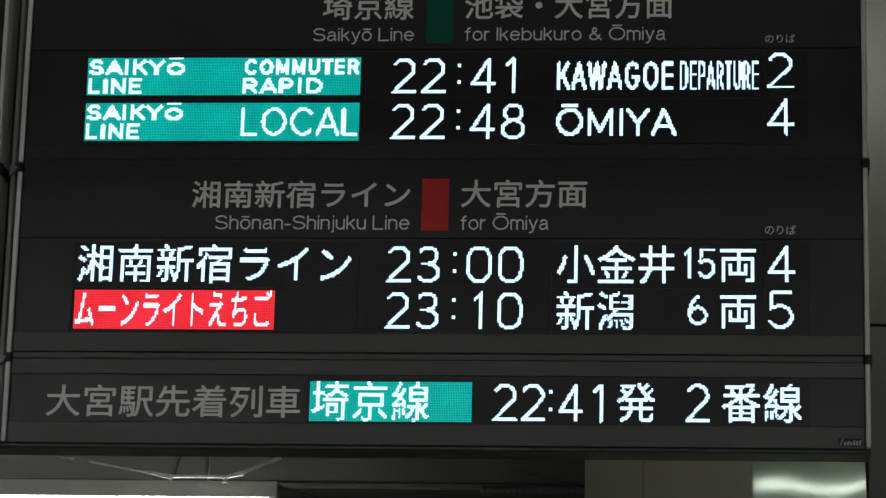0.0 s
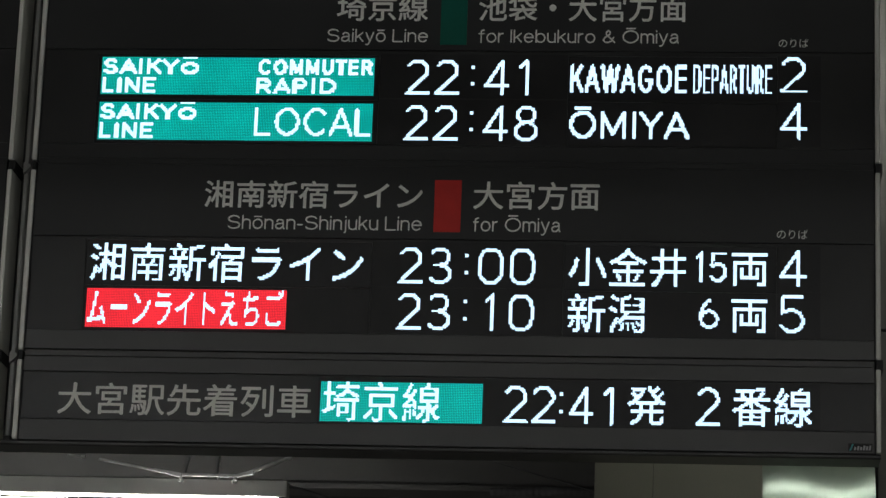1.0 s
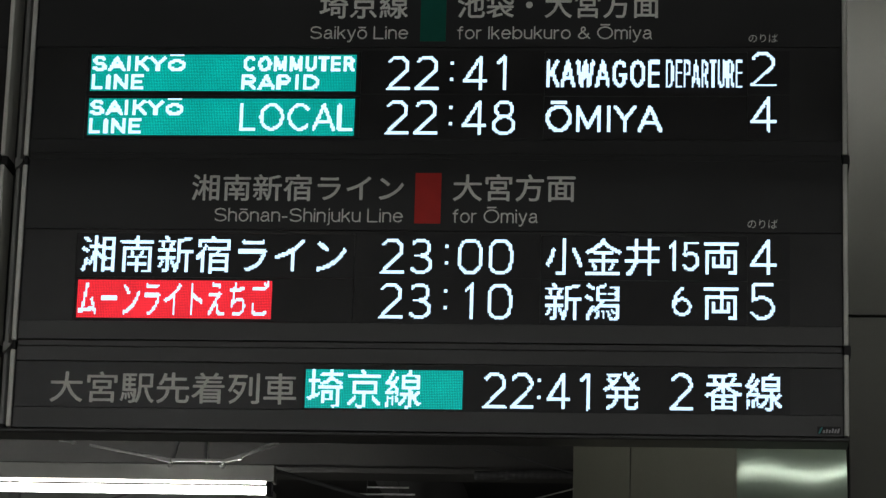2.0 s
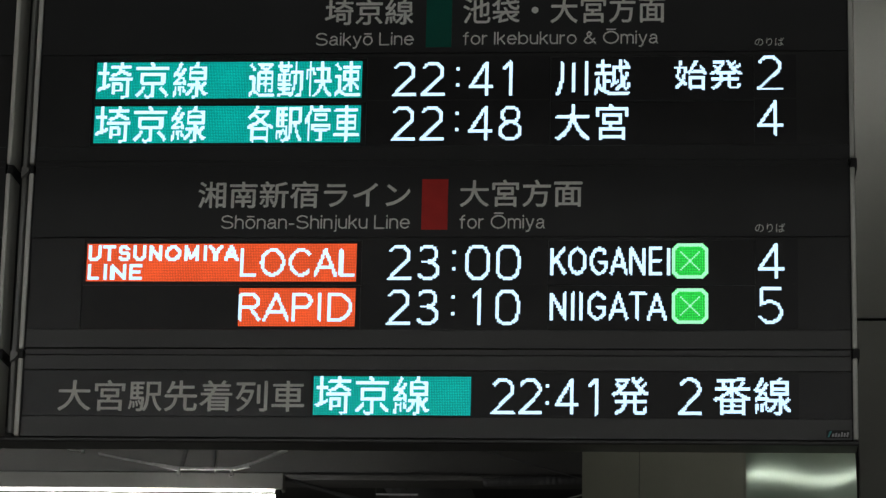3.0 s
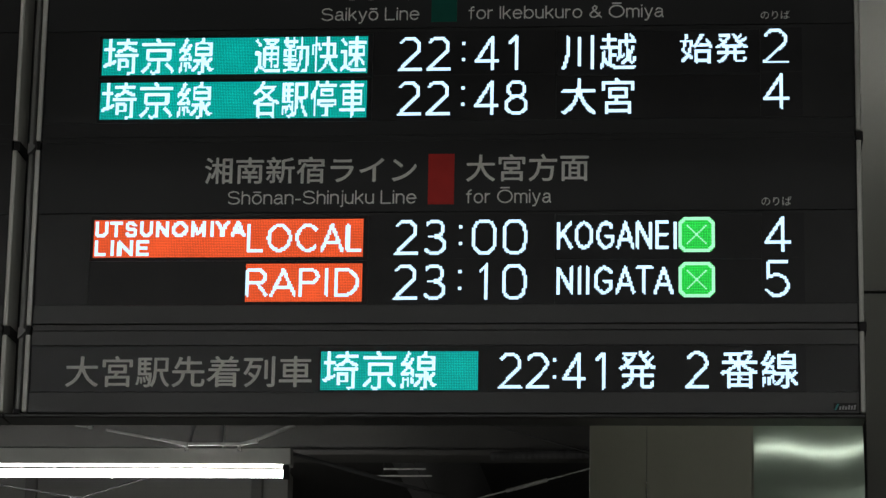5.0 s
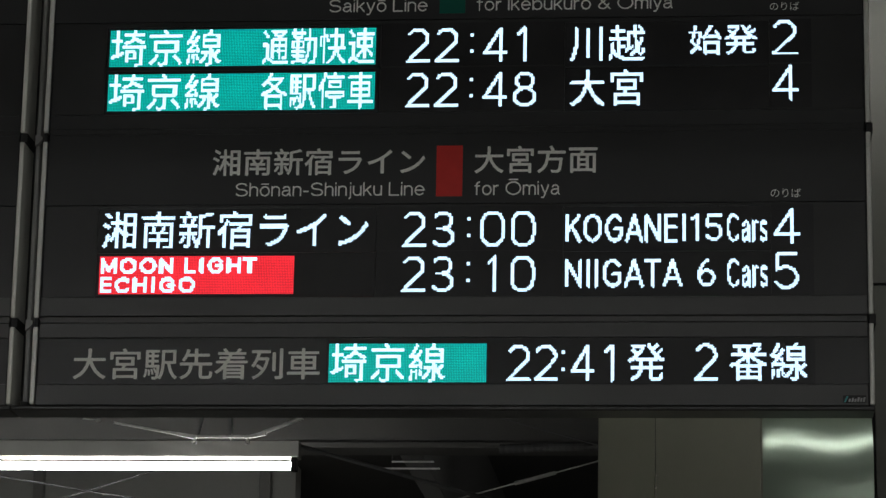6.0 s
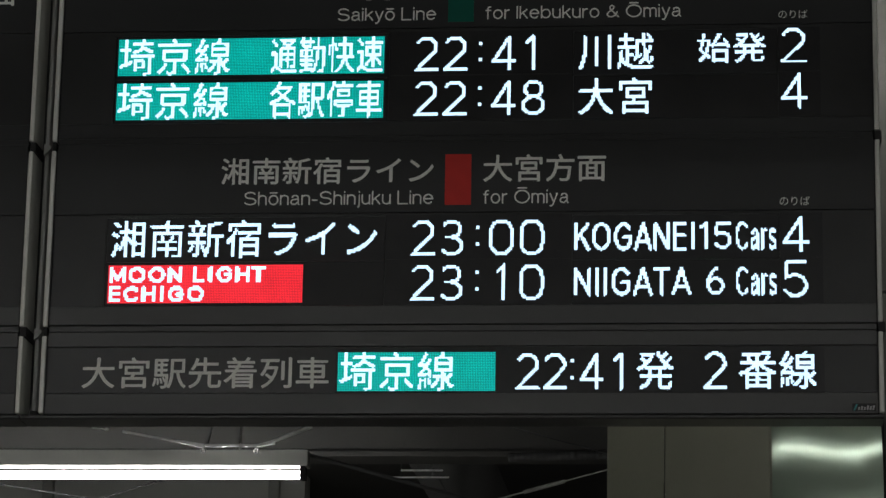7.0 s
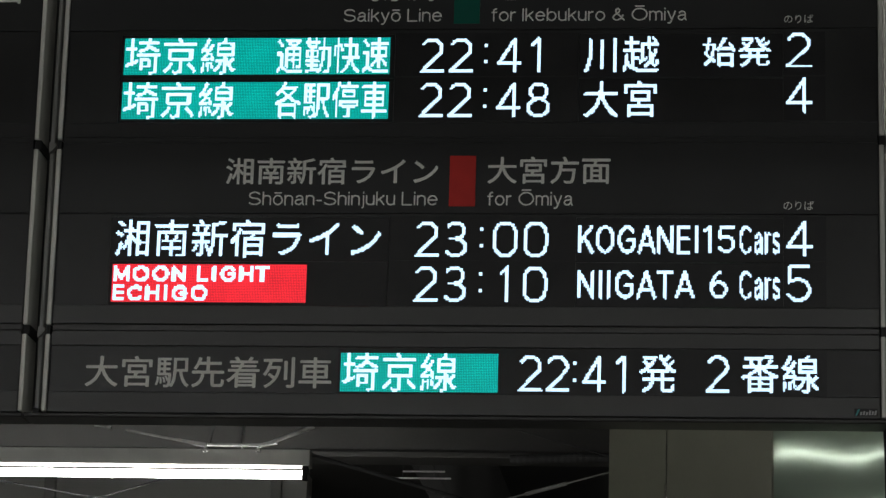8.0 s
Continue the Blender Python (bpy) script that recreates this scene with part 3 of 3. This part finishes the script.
for r in (6, 16.5):
    part("colon_dot", lit(np.ones((2, 2), bool)), WHITE_LED, board, at=fr @ pose(285.3 * PITCH, -0.0012, (r + 1) * PITCH))
led_line("発", 324.5, 348.5, 1.0, 24.4, board, fr)
digit("2", 364.8, 379.3, 0.9, 23.9, board, fr)
led_line("番線", 385.5, 433.8, 1.2, 24.5, board, fr)

# printed headings
HEAD = tagged(new("heading"), "grey printed line names on the board")
HEAD.parent, HEAD.matrix_basis = board, back
HY = 0.001
printed("埼京線", -0.305, -0.069, 4.180, 4.251, HY, HEAD)
printed_word("Saiky\u014d Line", -0.329, -0.066, 4.1215, 4.1575, HY, HEAD)
printed("池袋・大宮方面", 0.065, 0.599, 4.181, 4.254, HY, HEAD)
printed_word("for Ikebukuro & \u014cmiya", 0.065, 0.581, 4.1215, 4.1575, HY, HEAD)
printed("のりば", 0.835, 0.911, 4.113, 4.136, HY, HEAD)
printed("湘南新宿ライン", -0.625, -0.065, 3.674, 3.745, HY, HEAD)
printed_word("Sh\u014dnan-Shinjuku Line", -0.563, -0.064, 3.6165, 3.6535, HY, HEAD)
printed("大宮方面", 0.066, 0.385, 3.676, 3.748, HY, HEAD)
printed_word("for \u014cmiya", 0.066, 0.289, 3.6165, 3.6535, HY, HEAD)
printed("のりば", 0.833, 0.910, 3.606, 3.630, HY, HEAD)
printed("大宮駅先着列車", -0.972, -0.327, 3.129, 3.210, FACE_Y, HEAD)
for z0, z1, mat, nm in ((4.115, 4.250, PRINT_GREEN, "green_line_mark"), (3.614, 3.751, PRINT_RED, "red_line_mark")):
    part(nm, box(-0.034, 0.0345, HY - 0.0014, HY + 0.001, z0, z1), mat, HEAD)
# maker's mark: a slanted tick and bars on a small dark plate
part("maker_plate", box(1.010, 1.069, -0.0006, 0.001, 3.066, 3.086), GASKET, HEAD)
tick = box(1.012, 1.017, -0.0016, -0.0008, 3.068, 3.084)
for v in tick.verts:
    v.co.x += (v.co.z - 3.068) * 0.45
part("maker_mark", tick, surface("teal_print", (0.03, 0.22, 0.22), 0.5), HEAD)
for i in range(6):
    bar = box(1.0235 + i * 0.0072, 1.0285 + i * 0.0072, -0.0016, -0.0008, 3.069, 3.077 + 0.002 * (i % 2) + 0.002 * (i > 2))
    for v in bar.verts:
        v.co.x += (v.co.z - 3.069) * 0.2
    part("maker_mark", bar, PRINT_GREY, HEAD)

# second board of the row, next to the first
board_b, back_b = make_case("departure_board", "black hanging departure board beside the main one", -3.332, -1.131, [], ((3.279, 3.781), (3.279, 3.781)))
HEAD_B = tagged(new("heading"), "grey printed line name on the board")
HEAD_B.parent, HEAD_B.matrix_basis = board_b, back_b
printed("方面", -1.359, -1.204, 4.178, 4.252, HY, HEAD_B)


# ---------------------------------------------------------------- hangers of the boards
def hanger(x0, x1, label):
    """Upright post between two boards, with a bent bracket to the board at each joint."""
    ob = tagged(new("board_hanger"), label, "hanger", "board hangers")
    ob.location = ((x0 + x1) / 2, 0.06, 3.07)
    m = pose(-(x0 + x1) / 2, -0.06, -3.07)
    part("post", box(x0, x1, 0.03, 0.085, 3.075, 4.8, 0.003), POST, ob, at=m)
    part("foot", box(x0 - 0.003, x1 + 0.003, 0.026, 0.09, 3.060, 3.0745, 0.002), GASKET, ob, "black foot plug", at=m)
    for zc in (3.279, 3.781):
        bm = bmesh.new()
        prof = ((x0 + 0.001, -0.018), (x1, -0.010), (x1 + 0.009, 0.001), (x1 + 0.009, 0.008), (x1, 0.008), (x0 + 0.001, 0.012))
        ends = [[bm.verts.new((x, y, zc + z)) for x, z in prof] for y in (0.012, 0.0295)]
        bm.faces.new(ends[0])
        bm.faces.new(ends[1][::-1])
        for k in range(len(prof)):
            q = (k + 1) % len(prof)
            bm.faces.new((ends[1][k], ends[1][q], ends[0][q], ends[0][k]))
        bmesh.ops.recalc_face_normals(bm, faces=bm.faces)
        part("bracket", bm, POST, ob, "bent grey bracket", at=m)
    return ob


hanger(-1.108, -1.096, "grey steel hanger post between two boards")


# ---------------------------------------------------------------- the hall
def structure(name, bm, mat, label=""):
    return tagged(part(name, bm, mat), label, kind="structure")


structure("floor", box(-12, 8, -16, 16, -0.2, 0), FLOOR, "grey tiled station floor")
structure("wall_south", box(-12, 8, -16.2, -16, 0, 4.8), WALL)
structure("wall_west", box(-12.2, -12, -16, 16, 0, 4.8), WALL)
structure("wall_east", box(8, 8.2, -16, 16, 0, 5.6), WALL)
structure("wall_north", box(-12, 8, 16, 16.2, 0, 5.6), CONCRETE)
structure("ceiling", box(-12, 8, -16, 4.2, 4.8, 5.0), HALL_CEILING, "unseen hall ceiling, paled to reflect light")
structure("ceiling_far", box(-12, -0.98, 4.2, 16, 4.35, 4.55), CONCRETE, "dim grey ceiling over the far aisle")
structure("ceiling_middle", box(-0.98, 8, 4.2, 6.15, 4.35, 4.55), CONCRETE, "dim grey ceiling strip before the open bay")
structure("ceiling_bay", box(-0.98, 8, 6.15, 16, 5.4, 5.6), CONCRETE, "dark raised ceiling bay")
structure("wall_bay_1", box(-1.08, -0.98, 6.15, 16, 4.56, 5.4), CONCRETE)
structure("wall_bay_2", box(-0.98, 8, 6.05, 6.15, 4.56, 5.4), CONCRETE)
structure("wall_far", box(-12, -1.57, 8.2, 8.4, 0, 4.35), WALL, "pale painted wall beyond the far aisle")
for x in (-2.965, -1.73):
    structure("wall_pilaster", box(x - 0.03, x + 0.03, 8.15, 8.2, 0, 4.35, 0.006), PILASTER, "narrow grey pilaster on the far wall")

# clad pillar behind the board
PY = 1.20


def panel(name, x0, x1, label):
    return tagged(part(name, box(x0 + 0.0008, x1 - 0.0008, PY, PY + 0.02, 0.0, 4.79, 0.002), CLADDING), label, kind="structure")


panel("wall_panel_1", 0.342, 0.511, "grey-green metal wall cladding")
panel("wall_panel_2", 0.511, 0.820, "grey-green metal wall cladding")
structure("wall_core", box(0.344, 0.812, PY + 0.021, 2.6, 0.0, 4.79), DARK_STEEL)
# Unseen pale block, added to brighten what wall_panel_3 reflects.
structure("pale_reflector", box(0.812, 1.148, 1.75, 2.6, 0.0, 4.79), CLADDING)
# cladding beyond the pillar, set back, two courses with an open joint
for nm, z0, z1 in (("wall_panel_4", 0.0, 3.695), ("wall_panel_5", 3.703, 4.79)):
    structure(nm, box(1.162, 3.2, PY + 0.16, PY + 0.18, z0, z1, 0.002), CLADDING_DARK, "olive metal cladding beside the pillar, darkened as if shaded")
structure("joint_backing", box(1.155, 3.2, PY + 0.181, PY + 0.21, 0.0, 4.79), GASKET)
# bright steel box; its rounded, slightly buckled shoulder is shaped to place the lamp streak
bm = bmesh.new()
profile = [(0.0, 2.0), (0.0, 3.09)] + [(0.355 * (1 - math.cos(radians(a))), 3.09 + 0.30 * math.sin(radians(a))) for a in range(6, 91, 6)]
grid = []
for i in range(25):
    u = i / 24
    x = 0.825 + u * 0.322
    dz = -0.034 + 0.010 * math.cos((u - 0.2) * 6.0) + 0.020 * max(0.0, u - 0.66) ** 2 / 0.11
    grid.append([bm.verts.new((x, PY - 0.004 + y, z + dz * min(1, max(0, (z - 2.8) / 0.15)))) for y, z in profile])
for a, b in zip(grid, grid[1:]):
    for k in range(len(profile) - 1):
        bm.faces.new((a[k], b[k], b[k + 1], a[k + 1])).smooth = True
ob = structure("wall_panel_3", bm, STEEL, "brushed steel panel catching lamp light")


# ---------------------------------------------------------------- fluorescent fixtures
def fixture(x0, x1, y, z, roof, label):
    """White enamel batten with one bare tube on end holders."""
    ob = tagged(new("fluorescent_lamp"), label, "ceiling lamp", "fluorescent lamps")
    ob.location = (x1, y, z)
    m = pose(-x1, -y, -z)
    bm = box(x0, x1, y - 0.045, y + 0.045, z + 0.055, z + 0.125, 0.004)
    part("batten", bm, LAMP_BODY, ob, "white enamel batten", at=m)
    part("tube", rod((x0 + 0.05, y - 0.01, z + 0.020), (x1 - 0.03, y - 0.01, z + 0.020), 0.018, sides=16), TUBE, ob, "glowing white tube", at=m)
    for xs in (x0 + 0.15, x1 - 0.30):
        part("hanging_rod", rod((xs, y, z + 0.12), (xs, y, roof), 0.006), ZINC, ob, at=m)
    for xs in (x0 + 0.03, x1 - 0.022):
        part("end_holder", box(xs - 0.012, xs + 0.012, y - 0.035, y + 0.02, z - 0.002, z + 0.056, 0.003), GASKET, ob, "black tube socket", at=m)
    return ob


fixture(-3.55, -1.09, 5.0, 3.755, 4.355, "lit fluorescent batten lamp hung over the far aisle")
# Added, unseen lamps light the board; the y=1.8 one brightens the far batten.
for x0, y in ((-3.8, 1.8), (-3.6, -3.9), (2.0, -3.9), (-2.4, -6.0), (0.8, -6.0), (-2.4, -9.4), (0.8, -9.4), (-2.4, -12.8), (0.8, -12.8)):
    fixture(x0, x0 + 2.4, y, 3.755, 4.805, "lit fluorescent batten lamp added out of view over the hall")
# Fill lamps added behind the pillar to lift the dark bay.
fixture(0.55, 2.95, 8.6, 4.90, 5.405, "unseen fill lamp added to brighten the raised bay")
fixture(0.60, 3.20, 11.0, 4.90, 5.405, "unseen fill lamp added to brighten the raised bay")
# Unseen lamp, placed to throw the streak on wall_panel_3.
fixture(0.30, 1.55, 0.75, 4.66, 4.805, "short lit fluorescent lamp between board and pillar")


def stay():
    """Hanging stay of the far lamp: a flat bar with a wing plate and a hook at each end, two sloping rods and two straps."""
    ob = tagged(new("lamp_stay"), "thin galvanised stay with two hooks above the lamp", "bracket")
    y = 4.90
    ob.location = (-1.42, y, 3.88)
    m = pose(1.42, -y, -3.88)
    part("bar", box(-1.535, -1.300, y - 0.008, y + 0.008, 3.880, 3.893, 0.002), ZINC, ob, at=m)
    for x0, z0, x1, z1 in ((-1.645, 3.905, -1.528, 3.882), (-1.312, 3.882, -1.225, 3.901)):
        bm = bmesh.new()
        ends = [[bm.verts.new((x, yy, z)) for x, z in ((x0, z0 - 0.005), (x1, z1 - 0.009), (x1, z1 + 0.009), (x0, z0 + 0.004))] for yy in (y - 0.016, y + 0.012)]
        bm.faces.new(ends[0])
        bm.faces.new(ends[1][::-1])
        for k in range(4):
            q = (k + 1) % 4
            bm.faces.new((ends[1][k], ends[1][q], ends[0][q], ends[0][k]))
        bmesh.ops.recalc_face_normals(bm, faces=bm.faces)
        part("wing_plate", bm, ZINC, ob, at=m)
    for a, b, r in (((-1.640, 3.903), (-1.885, 3.947), 0.0056), ((-1.240, 3.903), (-1.068, 3.969), 0.009)):
        part("sloping_rod", rod((a[0], y, a[1]), (b[0], y, b[1]), r), ZINC, ob, at=m)
    part("clip", box(-1.962, -1.944, y - 0.008, y + 0.008, 3.950, 3.963, 0.003, bm=rod((-2.02, y, 3.964), (-1.95, y, 3.957), 0.003)), ZINC, ob, at=m)
    for x in (-1.532, -1.303):
        bm = rod((x, y - 0.004, 3.884), (x, y - 0.004, 3.868), 0.007)
        turn = Matrix.Translation((x, y - 0.004, 3.862)) @ Matrix.Rotation(radians(90), 4, "X")
        ring = []
        for k in range(14):
            a = 2 * math.pi * k / 14
            ring.append([bm.verts.new(turn @ Vector(((0.009 + 0.0038 * math.cos(c)) * math.cos(a), (0.009 + 0.0038 * math.cos(c)) * math.sin(a), 0.0038 * math.sin(c))))
                         for c in (0, 1.57, 3.14, 4.71)])
        for k in range(14):
            for c in range(4):
                bm.faces.new((ring[k][c], ring[(k + 1) % 14][c], ring[(k + 1) % 14][(c + 1) % 4], ring[k][(c + 1) % 4]))
        part("hook", bm, ZINC, ob, at=m)
    for x, lean in ((-1.525, 0.03), (-1.385, 0.004)):
        bm = box(-0.006, 0.006, y + 0.013, y + 0.022, 0.0, 0.46)
        for v in bm.verts:
            v.co = Vector((x + v.co.x + lean * v.co.z / 0.12, v.co.y, 3.888 + v.co.z))
        part("strap", bm, DARK_STEEL, ob, at=m)
    return ob


stay()

# beams, braces and conduits of the far ceiling
structure("ceiling_beam_1", box(-12, 8, 6.04, 6.06, 4.058, 4.36, bm=box(-12, 8, 5.95, 6.15, 4.03, 4.058, 0.004)), BEAM, "grey cross beam under the far ceiling")
structure("ceiling_beam_2", box(-12, -1.0, 10.2, 10.5, 4.12, 4.36, 0.01), BEAM, "grey cross beam under the far ceiling")


def flexible_conduit(x0, x1, y, z, r):
    """Ribbed conduit along x, hung on two straps."""
    ob = tagged(new("flexible_conduit"), "dark ribbed flexible conduit hung under the ceiling", "conduit", "conduits")
    ob.location = (x0, y, z)
    bm = bmesh.new()
    rings, sides = int((x1 - x0) / 0.014), 12
    last = None
    for i in range(rings + 1):
        rr = r * (1.0 if i % 2 else 0.9)
        dz = 0.012 * math.sin(i * 0.05)
        ring = [bm.verts.new((i * 0.014, rr * math.cos(2 * math.pi * k / sides), dz + rr * math.sin(2 * math.pi * k / sides))) for k in range(sides)]
        if last:
            for k in range(sides):
                bm.faces.new((last[k], last[(k + 1) % sides], ring[(k + 1) % sides], ring[k]))
        last = ring
    part("ribbed_pipe", bm, DARK_STEEL, ob)
    for x in (0.62, x1 - x0 - 0.1):
        part("strap", box(x - 0.008, x + 0.008, -0.003, 0.003, 0, 4.352 - z), DARK_STEEL, ob)


flexible_conduit(-0.28, 1.4, 5.6, 3.962, 0.022)


def brace(a, b, r, label, mat=DARK_STEEL):
    ob = tagged(part("brace_rod", rod((0, 0, 0), Vector(b) - Vector(a), r), mat), label, "brace rod", "brace rods")
    ob.location = a


cross = tagged(new("cross_brace"), "two thin steel rods crossing under the far ceiling", "brace rod", "brace rods")
cross.location = (-5.75, 5.6, 4.352)
for a, b in (((-5.75, 5.6, 4.352), (-1.0, 5.6, 3.583)), ((-3.0, 5.604, 3.497), (-1.60, 5.604, 3.936))):
    part("rod", rod(Vector(a) - cross.location, Vector(b) - cross.location, 0.0045), DARK_STEEL, cross)
brace((-1.092, 5.03, 3.868), (0.3, 5.3, 3.52), 0.009, "thin steel cross brace rod")
brace((-0.9, 5.3, 4.225), (0.75, 5.3, 3.765), 0.0036, "thin dark cross brace rod")
brace((2.0, 5.32, 4.36), (-0.95, 5.32, 3.55), 0.0038, "thin galvanised cross brace rod", ZINC)
ob = tagged(part("turnbuckle", rod((-0.09, 0, -0.0247), (0.09, 0, 0.0247), 0.009), ZINC), "galvanised turnbuckle on a brace rod", "turnbuckle")
ob.location = (-0.10, 5.32, 3.783)
# Short pale pipes stand in for two lamp glints; drop rods only hold them.
for x0, x1, y, z in ((-0.85, -0.65, 6.4, 4.045), (-0.93, -0.62, 6.4, 4.012)):
    ob = tagged(new("conduit"), "short galvanised conduit placed as a glint under the ceiling", "conduit", "conduits")
    ob.location = (x0, y, z)
    part("pipe", rod((0, 0, 0), (x1 - x0, 0, 0), 0.0045), ZINC, ob)
    for x in (0.08, x1 - x0 - 0.08):
        part("drop_rod", rod((x, 0, 0), (x, 0, 5.405 - z), 0.0015), DARK_STEEL, ob)
# polished rod added on the pillar's joint to make its bright glint
structure("glint_rod", rod((0.511, PY - 0.001, 0.0), (0.511, PY - 0.001, 3.09), 0.0035), POLISHED, "thin polished rod giving the pillar joint its glint")


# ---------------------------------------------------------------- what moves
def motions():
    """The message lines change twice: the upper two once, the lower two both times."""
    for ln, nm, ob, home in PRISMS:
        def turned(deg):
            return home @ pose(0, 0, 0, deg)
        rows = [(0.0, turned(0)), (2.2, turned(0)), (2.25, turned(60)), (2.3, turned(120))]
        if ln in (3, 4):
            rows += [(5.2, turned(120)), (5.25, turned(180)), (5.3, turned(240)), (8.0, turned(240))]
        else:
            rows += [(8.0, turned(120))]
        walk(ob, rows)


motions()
